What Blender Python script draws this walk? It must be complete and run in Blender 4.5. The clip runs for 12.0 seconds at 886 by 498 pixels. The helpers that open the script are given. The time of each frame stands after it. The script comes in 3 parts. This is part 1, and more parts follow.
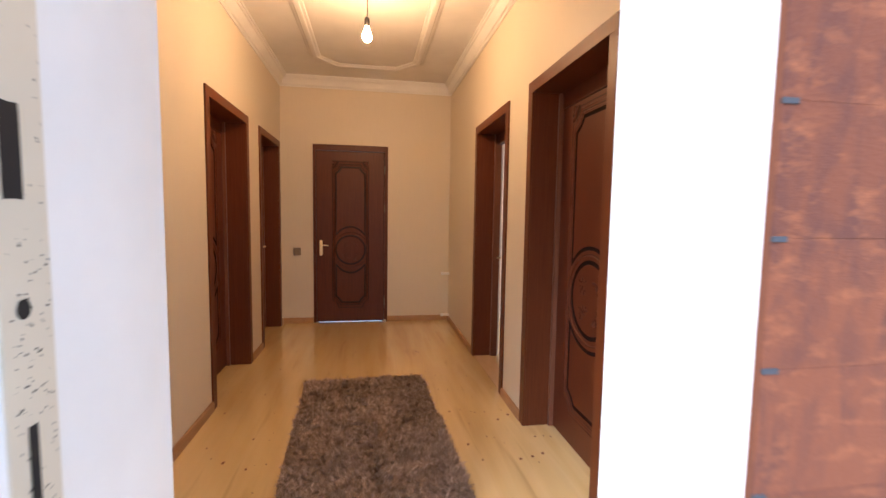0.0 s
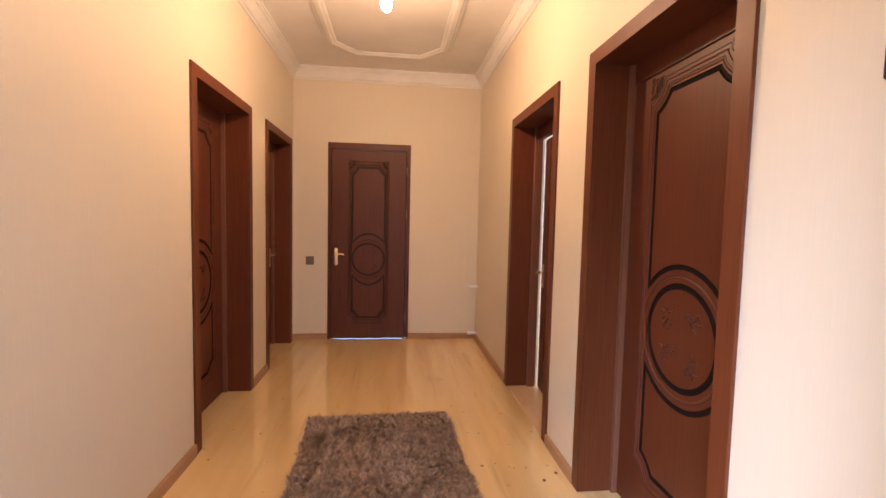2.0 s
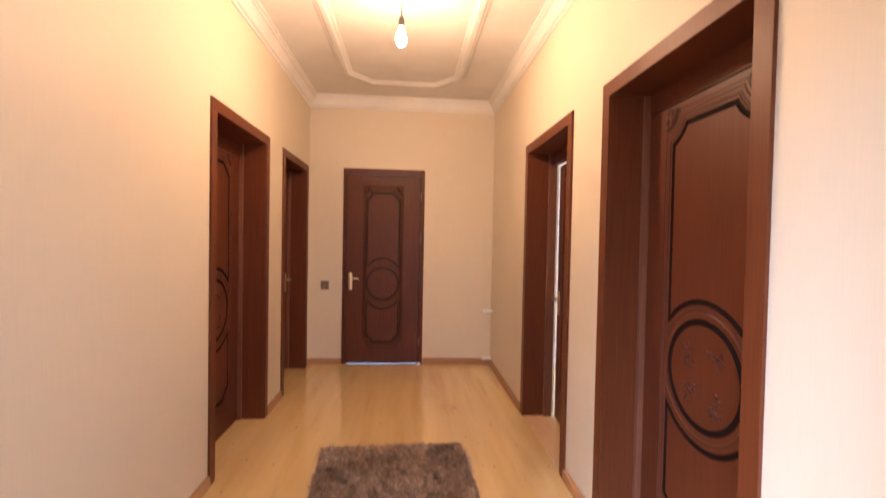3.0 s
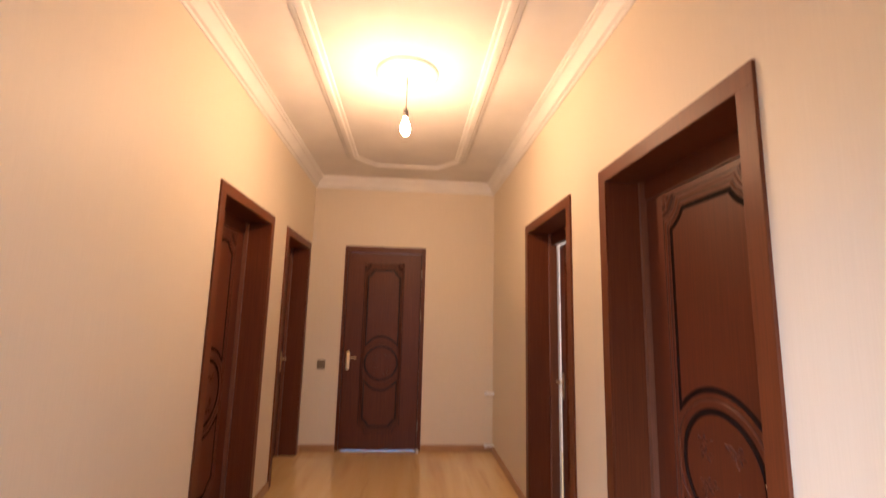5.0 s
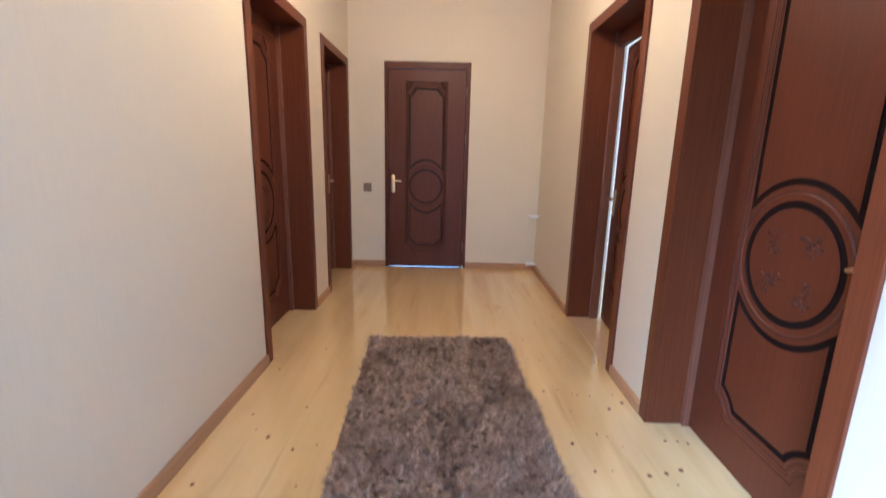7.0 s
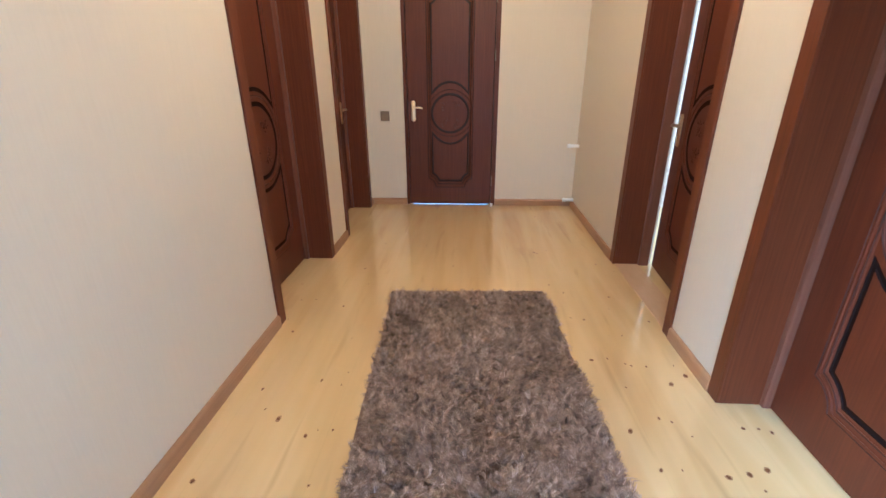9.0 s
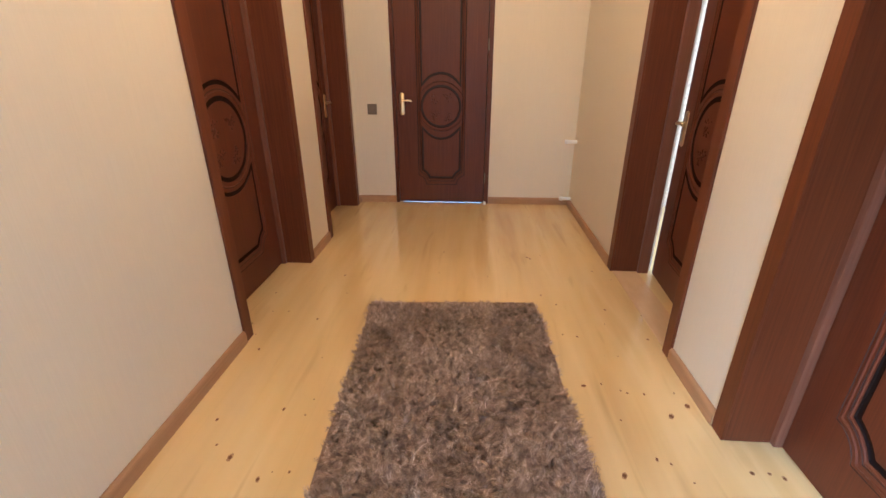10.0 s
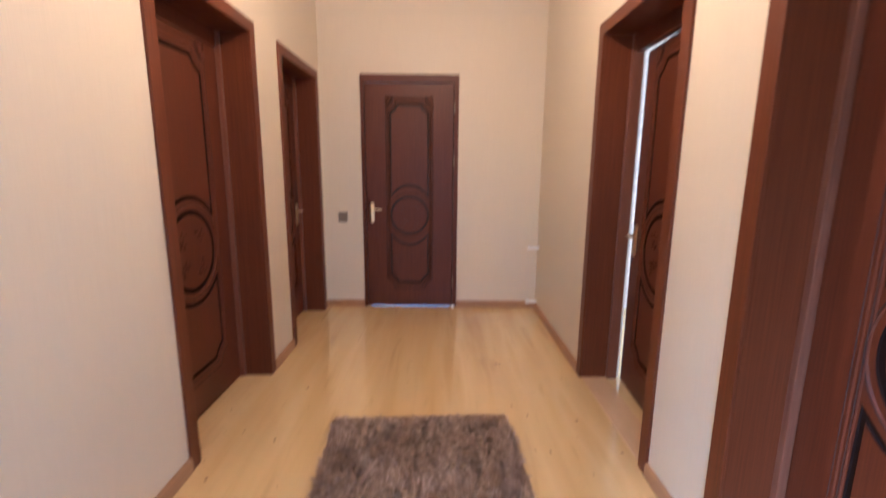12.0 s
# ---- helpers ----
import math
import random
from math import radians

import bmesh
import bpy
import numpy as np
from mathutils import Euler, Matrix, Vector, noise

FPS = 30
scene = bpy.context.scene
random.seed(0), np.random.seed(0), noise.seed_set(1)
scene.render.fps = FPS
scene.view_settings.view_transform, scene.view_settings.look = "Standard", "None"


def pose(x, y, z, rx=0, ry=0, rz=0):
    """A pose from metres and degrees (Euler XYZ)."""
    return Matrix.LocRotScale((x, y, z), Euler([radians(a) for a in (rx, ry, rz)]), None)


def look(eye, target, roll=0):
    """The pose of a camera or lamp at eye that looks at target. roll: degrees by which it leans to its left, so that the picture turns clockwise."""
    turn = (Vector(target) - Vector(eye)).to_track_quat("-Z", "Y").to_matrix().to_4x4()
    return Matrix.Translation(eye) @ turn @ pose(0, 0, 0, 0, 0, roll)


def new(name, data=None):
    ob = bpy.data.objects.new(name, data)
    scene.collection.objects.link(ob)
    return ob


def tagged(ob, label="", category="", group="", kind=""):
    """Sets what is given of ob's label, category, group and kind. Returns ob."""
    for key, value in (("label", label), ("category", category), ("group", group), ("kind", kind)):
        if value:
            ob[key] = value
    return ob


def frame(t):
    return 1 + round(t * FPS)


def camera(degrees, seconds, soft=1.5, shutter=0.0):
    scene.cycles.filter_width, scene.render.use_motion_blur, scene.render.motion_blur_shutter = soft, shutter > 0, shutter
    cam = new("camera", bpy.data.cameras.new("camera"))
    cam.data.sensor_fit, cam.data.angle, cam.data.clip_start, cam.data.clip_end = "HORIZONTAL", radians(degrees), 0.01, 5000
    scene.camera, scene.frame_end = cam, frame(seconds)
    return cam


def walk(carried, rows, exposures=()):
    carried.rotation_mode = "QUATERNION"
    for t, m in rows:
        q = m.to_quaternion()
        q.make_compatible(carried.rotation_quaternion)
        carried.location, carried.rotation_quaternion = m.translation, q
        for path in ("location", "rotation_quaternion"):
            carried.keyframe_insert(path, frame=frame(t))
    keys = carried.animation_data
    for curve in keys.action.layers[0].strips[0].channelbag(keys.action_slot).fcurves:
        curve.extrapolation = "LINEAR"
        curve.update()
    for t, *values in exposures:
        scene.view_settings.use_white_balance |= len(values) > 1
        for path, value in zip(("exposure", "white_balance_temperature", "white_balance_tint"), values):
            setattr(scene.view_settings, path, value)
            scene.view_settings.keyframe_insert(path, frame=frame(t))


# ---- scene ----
cam = camera(91.0, 12.0, shutter=0.5)
PATH = [
    (0, (0.165, 2.377, 1.296), (0.49, 4.344, 1.138), 0.9),
    (0.5, (0.194, 2.576, 1.289), (0.486, 4.55, 1.156), 1.1),
    (1, (0.234, 2.747, 1.284), (0.498, 4.726, 1.159), 1.4),
    (1.5, (0.198, 2.875, 1.29), (0.448, 4.855, 1.163), 1.3),
    (2, (0.196, 2.925, 1.289), (0.419, 4.908, 1.16), 1.3),
    (2.5, (0.197, 2.945, 1.283), (0.381, 4.932, 1.145), 1.3),
    (3, (0.196, 2.936, 1.349), (0.353, 4.929, 1.304), 1.1),
    (3.2, (0.194, 2.927, 1.381), (0.34, 4.919, 1.491), 0.8),
    (4.8, (0.177, 2.924, 1.401), (0.329, 4.877, 1.803), 1.0),
    (5, (0.191, 2.942, 1.375), (0.339, 4.914, 1.673), 1.4),
    (5.5, (0.154, 2.957, 1.302), (0.327, 4.948, 1.355), 1.5),
    (6, (0.166, 3.01, 1.282), (0.276, 5.007, 1.319), 1.5),
    (6.5, (0.189, 3.074, 1.223), (0.159, 5.073, 1.145), 1.7),
    (7, (0.151, 3.046, 1.192), (0.137, 5.001, 0.768), 1.3),
    (7.2, (0.156, 3.044, 1.161), (0.14, 4.986, 0.681), 1.1),
    (8.8, (0.139, 3.387, 1.205), (0.006, 5.245, 0.478), -0.5),
    (9, (0.117, 3.44, 1.199), (-0.002, 5.292, 0.454), -0.4),
    (9.5, (0.162, 3.585, 1.211), (0.047, 5.427, 0.439), -0.4),
    (10, (0.199, 3.662, 1.215), (0.077, 5.497, 0.428), -0.2),
    (10.5, (0.228, 3.702, 1.218), (0.105, 5.537, 0.434), -0.2),
    (11, (0.237, 3.709, 1.227), (0.113, 5.547, 0.446), -0.1),
    (11.5, (0.246, 3.692, 1.242), (0.116, 5.546, 0.502), -0.1),
    (12, (0.212, 3.656, 1.285), (0.221, 5.624, 0.921), 0.5),
]
EXPOSURES = [(0.0, 0.43, 6400, 17), (0.5, 0.38, 6300, 15), (1.0, 0.54, 6300, 18), (1.5, 0.62, 6150, 18), (2.5, 0.95, 5850, 21), (3.2, 0.90, 5900, 21),
             (4.8, 0.56, 6050, 22), (5.5, 0.76, 6150, 23), (6.0, 0.86, 6000, 22), (6.5, 0.92, 4800, 8), (7.2, 1.04, 4350, 3), (9.0, 1.20, 4400, -1), (10.0, 1.10, 5100, 4),
             (10.5, 1.02, 5000, 12), (11.0, 1.0, 4950, 14), (12.0, 1.05, 4650, 13)]
walk(cam, [(t, look(eye, target, roll)) for t, eye, target, roll in PATH], EXPOSURES)


# ---- light ----
SUN_EL, SUN_ROT = 32.0, 225.0
world = bpy.data.worlds.new("sky")
scene.world = world
world.use_nodes = True
wn = world.node_tree
sky = wn.nodes.new("ShaderNodeTexSky")
sky.sky_type, sky.sun_disc = "NISHITA", False
sky.sun_elevation, sky.sun_rotation = radians(SUN_EL), radians(SUN_ROT)
wn.links.new(sky.outputs[0], wn.nodes["Background"].inputs[0])
wn.nodes["Background"].inputs[1].default_value = 0.32
sun = new("sun", bpy.data.lights.new("sun", "SUN"))
sun.data.energy, sun.data.angle, sun.data.color = 4.8, radians(40), (0.62, 0.77, 1.0)
sun.matrix_world = look((-6, -6, 5.4), (0, 0, 0))
# added fill lamp, out of view: brightens the side room behind door_3
side_room_fill = new("side_room_fill", bpy.data.lights.new("side_room_fill", "AREA"))
side_room_fill.data.shape, side_room_fill.data.size, side_room_fill.data.size_y = "RECTANGLE", 2.3, 2.3
side_room_fill.data.energy, side_room_fill.data.color = 20.0, (1.0, 0.93, 0.90)
side_room_fill.matrix_world = look((3.55, 6.32, 1.48), (1.0, 6.32, 1.3))
BULB_WATTS = 575.0


# ---- materials ----
def make_mat(name, color, rough=0.5, metal=0.0):
    m = bpy.data.materials.new(name)
    m.use_nodes = True
    b = m.node_tree.nodes["Principled BSDF"]
    b.inputs["Base Color"].default_value = (*color, 1)
    b.inputs["Roughness"].default_value = rough
    b.inputs["Metallic"].default_value = metal
    return m, m.node_tree, b


def nd(t, kind, **values):
    n = t.nodes.new(kind)
    for k, v in values.items():
        n.inputs[k].default_value = v
    return n


def coords(t, scale, source="Position"):
    if source == "Position":
        src = t.nodes.new("ShaderNodeNewGeometry").outputs["Position"]
    else:
        src = t.nodes.new("ShaderNodeTexCoord").outputs["Object"]
    mp = t.nodes.new("ShaderNodeMapping")
    mp.inputs["Scale"].default_value = scale
    t.links.new(src, mp.inputs["Vector"])
    return mp.outputs[0]


def noise_tex(t, vec, scale=1.0, detail=4.0, rough=0.55, distort=0.0):
    n = nd(t, "ShaderNodeTexNoise", Scale=scale, Detail=detail, Roughness=rough, Distortion=distort)
    t.links.new(vec, n.inputs["Vector"])
    return n.outputs["Fac"]


def ramp(t, fac, stops):
    r = t.nodes.new("ShaderNodeValToRGB")
    e = r.color_ramp.elements
    while len(e) < len(stops):
        e.new(0.5)
    for el, (p, c) in zip(e, stops):
        el.position, el.color = p, (*c, 1)
    t.links.new(fac, r.inputs[0])
    return r.outputs[0]


def mixed(t, a, b, fac, mode="MIX"):
    n = t.nodes.new("ShaderNodeMix")
    n.data_type, n.blend_type = "RGBA", mode
    for sock, v in ((n.inputs[0], fac), (n.inputs[6], a), (n.inputs[7], b)):
        if isinstance(v, (int, float)):
            sock.default_value = v
        elif isinstance(v, tuple):
            sock.default_value = (*v, 1)
        else:
            t.links.new(v, sock)
    return n.outputs[2]


def bump(t, b, height, strength, dist):
    n = nd(t, "ShaderNodeBump", Strength=strength, Distance=dist)
    t.links.new(height, n.inputs["Height"])
    t.links.new(n.outputs[0], b.inputs["Normal"])


def val_range(t, fac, lo, hi):
    n = nd(t, "ShaderNodeMapRange")
    n.inputs[3].default_value, n.inputs[4].default_value = lo, hi
    t.links.new(fac, n.inputs[0])
    return n.outputs[0]


def wallpaper():
    m, t, b = make_mat("wallpaper", (0.76, 0.68, 0.54), 0.5)
    thread = noise_tex(t, coords(t, (260, 260, 5)), 1.0, 3.0, 0.6)
    cross = noise_tex(t, coords(t, (60, 60, 320)), 1.0, 2.0, 0.5)
    big = noise_tex(t, coords(t, (1.1, 1.1, 0.7)), 1.0, 3.0, 0.5)
    c = ramp(t, thread, [(0.3, (0.735, 0.652, 0.513)), (0.7, (0.78, 0.697, 0.56))])
    c2 = mixed(t, c, (0.72, 0.637, 0.503), val_range(t, big, 0.0, 0.5))
    t.links.new(c2, b.inputs["Base Color"])
    t.links.new(val_range(t, thread, 0.38, 0.62), b.inputs["Roughness"])
    hsum = nd(t, "ShaderNodeMath")
    hsum.operation = "ADD"
    t.links.new(thread, hsum.inputs[0])
    t.links.new(val_range(t, cross, 0.0, 0.35), hsum.inputs[1])
    bump(t, b, hsum.outputs[0], 0.22, 0.0012)
    return m


def plaster(name, color, rough=0.75, strength=0.2):
    m, t, b = make_mat(name, color, rough)
    fine = noise_tex(t, coords(t, (90, 90, 90)), 1.0, 4.0)
    big = noise_tex(t, coords(t, (2.2, 2.2, 2.2)), 1.0, 4.0)
    dark = tuple(0.9 * v for v in color)
    c = ramp(t, big, [(0.3, dark), (0.65, color)])
    t.links.new(c, b.inputs["Base Color"])
    bump(t, b, fine, strength, 0.002)
    return m


def door_wood(name, lo, hi, rough=0.33, scale=(130, 130, 3.2)):
    m, t, b = make_mat(name, hi, rough)
    grain = noise_tex(t, coords(t, scale, "Object"), 1.0, 5.0, 0.6, 0.4)
    broad = noise_tex(t, coords(t, (9, 9, 0.8), "Object"), 1.0, 3.0)
    mid = tuple((a + c) / 2 for a, c in zip(lo, hi))
    c = ramp(t, grain, [(0.25, lo), (0.5, mid), (0.75, hi)])
    c2 = mixed(t, c, tuple(0.72 * v for v in lo), val_range(t, broad, 0.0, 0.45))
    t.links.new(c2, b.inputs["Base Color"])
    t.links.new(val_range(t, grain, rough - 0.05, rough + 0.12), b.inputs["Roughness"])
    b.inputs["Specular IOR Level"].default_value = 0.34
    bump(t, b, grain, 0.12, 0.0008)
    return m


def pine_floor():
    m, t, b = make_mat("pine_floor", (0.6, 0.42, 0.22), 0.3)
    warp = noise_tex(t, coords(t, (2.2, 0.7, 1)), 1.0, 2.0)
    grain = noise_tex(t, coords(t, (9, 0.9, 1)), 1.0, 4.0, 0.55, 0.6)
    fig = noise_tex(t, coords(t, (5.0, 0.5, 1)), 1.0, 3.0, 0.5, 0.2)
    streak = noise_tex(t, coords(t, (13, 1.5, 1)), 1.0, 2.0, 0.5, 0.5)
    fine = noise_tex(t, coords(t, (420, 9, 1)), 1.0, 3.0)
    base = ramp(t, fig, [(0.25, (0.66, 0.41, 0.145)), (0.4, (0.81, 0.57, 0.235)), (0.58, (0.87, 0.645, 0.30)), (0.75, (0.73, 0.48, 0.175))])
    c = mixed(t, base, (0.66, 0.44, 0.215), val_range(t, ramp(t, grain, [(0.45, (0, 0, 0)), (0.75, (1, 1, 1))]), 0.0, 0.34))
    c = mixed(t, c, (0.46, 0.26, 0.095), val_range(t, ramp(t, streak, [(0.60, (0, 0, 0)), (0.78, (1, 1, 1))]), 0.0, 0.5))
    c2 = mixed(t, c, (0.86, 0.655, 0.34), val_range(t, warp, 0.0, 0.4))
    # board edges as printed on the sheet
    sep = t.nodes.new("ShaderNodeSeparateXYZ")
    t.links.new(coords(t, (1, 1, 1)), sep.inputs[0])
    md = t.nodes.new("ShaderNodeMath")
    md.operation = "PINGPONG"
    md.inputs[1].default_value = 0.19
    t.links.new(sep.outputs[0], md.inputs[0])
    lt = t.nodes.new("ShaderNodeMath")
    lt.operation = "LESS_THAN"
    lt.inputs[1].default_value = 0.0011
    t.links.new(md.outputs[0], lt.inputs[0])
    c3 = mixed(t, c2, (0.50, 0.31, 0.14), val_range(t, lt.outputs[0], 0.0, 0.12))
    t.links.new(c3, b.inputs["Base Color"])
    smear = noise_tex(t, coords(t, (3, 2, 1)), 1.0, 1.5, 0.4)
    t.links.new(val_range(t, smear, 0.06, 0.13), b.inputs["Roughness"])
    b.inputs["Specular IOR Level"].default_value = 0.6
    b.inputs["Coat Weight"].default_value = 0.9
    b.inputs["Coat Roughness"].default_value = 0.10
    b.inputs["Coat IOR"].default_value = 1.6
    bump(t, b, fine, 0.04, 0.0005)
    return m


def shag():
    m, t, b = make_mat("shag_pile", (0.3, 0.24, 0.2), 0.42)
    rnd = t.nodes.new("ShaderNodeNewGeometry").outputs["Random Per Island"]
    lock = noise_tex(t, coords(t, (55, 55, 30)), 1.0, 2.0)
    big = noise_tex(t, coords(t, (7, 7, 4)), 1.0, 3.0)
    a = ramp(t, rnd, [(0.0, (0.34, 0.235, 0.17)), (0.55, (0.55, 0.40, 0.30)), (1.0, (0.90, 0.74, 0.61))])
    c = mixed(t, a, (0.20, 0.13, 0.09), ramp(t, lock, [(0.43, (0, 0, 0)), (0.60, (0.8, 0.8, 0.8))]))
    c = mixed(t, c, (0.26, 0.17, 0.115), ramp(t, big, [(0.42, (0, 0, 0)), (0.66, (0.5, 0.5, 0.5))]))
    t.links.new(c, b.inputs["Base Color"])
    b.inputs["Specular IOR Level"].default_value = 0.55
    return m


def clay():
    m, t, b = make_mat("clay_block", (0.36, 0.13, 0.06), 0.85)
    inf = t.nodes.new("ShaderNodeObjectInfo").outputs["Random"]
    stain = noise_tex(t, coords(t, (22, 22, 9)), 1.0, 4.0, 0.55, 0.6)
    glow = noise_tex(t, coords(t, (16, 16, 34)), 1.0, 3.0, 0.6)
    fine = noise_tex(t, coords(t, (60, 60, 160)), 1.0, 4.0)
    a = ramp(t, inf, [(0.0, (0.185, 0.055, 0.022)), (1.0, (0.145, 0.042, 0.018))])
    c = mixed(t, a, (0.09, 0.03, 0.02), ramp(t, stain, [(0.42, (0, 0, 0)), (0.68, (0.8, 0.8, 0.8))]))
    c = mixed(t, c, (0.30, 0.10, 0.038), ramp(t, glow, [(0.52, (0, 0, 0)), (0.72, (0.7, 0.7, 0.7))]))
    t.links.new(c, b.inputs["Base Color"])
    bump(t, b, fine, 0.5, 0.004)
    return m


def room_paper():
    m, t, b = make_mat("white_patterned_paper", (0.8, 0.8, 0.8), 0.6)
    n = noise_tex(t, coords(t, (38, 38, 26)), 1.0, 3.0, 0.6, 1.5)
    c = ramp(t, n, [(0.5, (0.93, 0.86, 0.76)), (0.6, (0.66, 0.60, 0.53))])
    t.links.new(c, b.inputs["Base Color"])
    return m


def simple(name, color, rough, metal=0.0, var=0.12, scale=40.0, bump_s=0.05):
    m, t, b = make_mat(name, color, rough, metal)
    n = noise_tex(t, coords(t, (scale, scale, scale), "Object"), 1.0, 4.0)
    c = ramp(t, n, [(0.3, tuple(v * (1 - var) for v in color)), (0.7, color)])
    t.links.new(c, b.inputs["Base Color"])
    if bump_s:
        bump(t, b, n, bump_s, 0.001)
    return m


M_WALL = wallpaper()
M_WHITE = plaster("white_plaster", (0.88, 0.865, 0.84), 0.8)
M_CEIL = plaster("ceiling_paint", (0.85, 0.835, 0.80), 0.85, 0.08)
M_TRIM = plaster("cornice_paint", (0.87, 0.86, 0.83), 0.55, 0.05)
M_DOOR = door_wood("mahogany_film", (0.086, 0.020, 0.008), (0.150, 0.040, 0.0155), 0.40)
M_CASE = door_wood("walnut_casing", (0.11, 0.027, 0.009), (0.185, 0.052, 0.0175), 0.40)
M_FRAME = door_wood("frame_film", (0.095, 0.023, 0.009), (0.165, 0.045, 0.017), 0.36)
# paler than the casing: the daylight highlight on the frame edge is in the colour
M_BEAD = door_wood("frame_edge_highlight", (0.17, 0.064, 0.035), (0.25, 0.108, 0.066), 0.27)
M_FLOWER = door_wood("flower_film", (0.050, 0.013, 0.006), (0.090, 0.025, 0.011), 0.6)
# darkened door colour that stands for shade in the carving's crevices
M_CARVE_SHADE = door_wood("carving_shade", (0.030, 0.009, 0.006), (0.062, 0.018, 0.010), 0.75)
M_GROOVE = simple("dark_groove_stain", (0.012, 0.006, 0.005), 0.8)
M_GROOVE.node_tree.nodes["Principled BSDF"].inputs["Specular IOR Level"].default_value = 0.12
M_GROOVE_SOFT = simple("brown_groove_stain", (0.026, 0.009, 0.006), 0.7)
M_FLOOR = pine_floor()
M_SILL = door_wood("threshold_print", (0.70, 0.47, 0.25), (0.76, 0.53, 0.30), 0.18, (5, 30, 40))
M_BASE = door_wood("skirting_wood", (0.40, 0.22, 0.105), (0.54, 0.32, 0.165), 0.4, (3, 3, 160))
M_KNOT = simple("knot_brown", (0.25, 0.105, 0.035), 0.6, 0.0, 0.5, 260)
M_KNOT.node_tree.nodes["Principled BSDF"].inputs["Specular IOR Level"].default_value = 0.2
M_KNOT_RING = simple("knot_halo", (0.46, 0.24, 0.085), 0.35, 0.0, 0.3, 120)
M_SHAG = shag()
M_BACKING = simple("rug_backing", (0.30, 0.20, 0.14), 0.9)
M_BRASS = simple("brass", (0.88, 0.72, 0.44), 0.34, 1.0)
M_BRONZE = simple("bronze_plastic", (0.24, 0.185, 0.13), 0.35)
M_PIPE = simple("white_plastic", (0.92, 0.92, 0.92), 0.35, 0.0, 0.04)
M_BLACK = simple("black_plastic", (0.02, 0.019, 0.019), 0.25)
M_DARKCORD = simple("cord_rubber", (0.10, 0.085, 0.075), 0.6)
M_CREAM = plaster("cream_metal_paint", (0.72, 0.64, 0.50), 0.45, 0.12)
M_HOLE = simple("lock_hole_black", (0.012, 0.010, 0.009), 0.8)
M_CLAY = clay()
M_MORTAR = plaster("red_mortar", (0.165, 0.055, 0.026), 0.95, 0.6)
M_DAB = plaster("grey_dab", (0.06, 0.064, 0.072), 0.95, 0.6)
M_CONCRETE = plaster("yard_concrete", (0.50, 0.49, 0.47), 0.9, 0.5)
M_DARKROOM = plaster("room_plaster", (0.5, 0.47, 0.42), 0.85)
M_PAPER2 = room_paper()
M_BULB, bt, bb = make_mat("lit_bulb", (1, 0.9, 0.75), 0.3)
bb.inputs["Emission Color"].default_value = (1.0, 0.605, 0.30, 1)
bb.inputs["Emission Strength"].default_value = BULB_WATTS


# ---- mesh helpers ----
def box(bm, x0, x1, y0, y1, z0, z1, bevel=0.0):
    r = bmesh.ops.create_cube(bm, size=1.0)
    vs = r["verts"]
    for v in vs:
        v.co = Vector(((x0 + x1) / 2 + v.co.x * (x1 - x0), (y0 + y1) / 2 + v.co.y * (y1 - y0), (z0 + z1) / 2 + v.co.z * (z1 - z0)))
    if bevel:
        es = {e for v in vs for e in v.link_edges}
        bmesh.ops.bevel(bm, geom=list(es), offset=bevel, segments=2, affect="EDGES", profile=0.6)
    return bm


def mesh_of(name, bm, mats, smooth=0.0):
    bmesh.ops.recalc_face_normals(bm, faces=bm.faces[:])
    me = bpy.data.meshes.new(name)
    bm.to_mesh(me)
    bm.free()
    for m in mats if isinstance(mats, (list, tuple)) else (mats,):
        me.materials.append(m)
    if smooth:
        me.shade_smooth()
        me.set_sharp_from_angle(angle=radians(smooth))
    return me


def part(name, bm, material, parent=None, label="", smooth=0.0):
    ob = new(name, mesh_of(name, bm, material, smooth))
    if parent is not None:
        ob.parent = parent
    return tagged(ob, label)


def boxes(*dims, bevel=0.0):
    bm = bmesh.new()
    for d in dims:
        box(bm, *d, bevel=bevel)
    return bm


def lathe(bm, profile, steps=24, m=None):
    """Turns (radius, height) round z."""
    rings = []
    for r, h in profile:
        if r < 1e-6:
            rings.append([bm.verts.new((0, 0, h))] * steps)
        else:
            rings.append([bm.verts.new((r * math.cos(a), r * math.sin(a), h)) for a in [2 * math.pi * k / steps for k in range(steps)]])
    made = {v for ring in rings for v in ring}
    for a, b in zip(rings, rings[1:]):
        for k in range(steps):
            quad = [a[k], a[(k + 1) % steps], b[(k + 1) % steps], b[k]]
            uniq = list(dict.fromkeys(quad))
            if len(uniq) > 2:
                bm.faces.new(uniq)
    if m is not None:
        bmesh.ops.transform(bm, matrix=m, verts=list(made))
    return bm


def tube(bm, pts, radius, steps=10):
    """A round bar along points, with capped ends."""
    pts = [Vector(p) for p in pts]
    rings = []
    for i, p in enumerate(pts):
        d = (pts[min(i + 1, len(pts) - 1)] - pts[max(i - 1, 0)]).normalized()
        q = d.to_track_quat("Z", "Y")
        r = radius[i] if isinstance(radius, (list, tuple)) else radius
        rings.append([bm.verts.new(p + q @ Vector((r * math.cos(a), r * math.sin(a), 0))) for a in [2 * math.pi * k / steps for k in range(steps)]])
    for a, b in zip(rings, rings[1:]):
        for k in range(steps):
            bm.faces.new((a[k], a[(k + 1) % steps], b[(k + 1) % steps], b[k]))
    bm.faces.new(rings[0][::-1])
    bm.faces.new(rings[-1])
    return bm


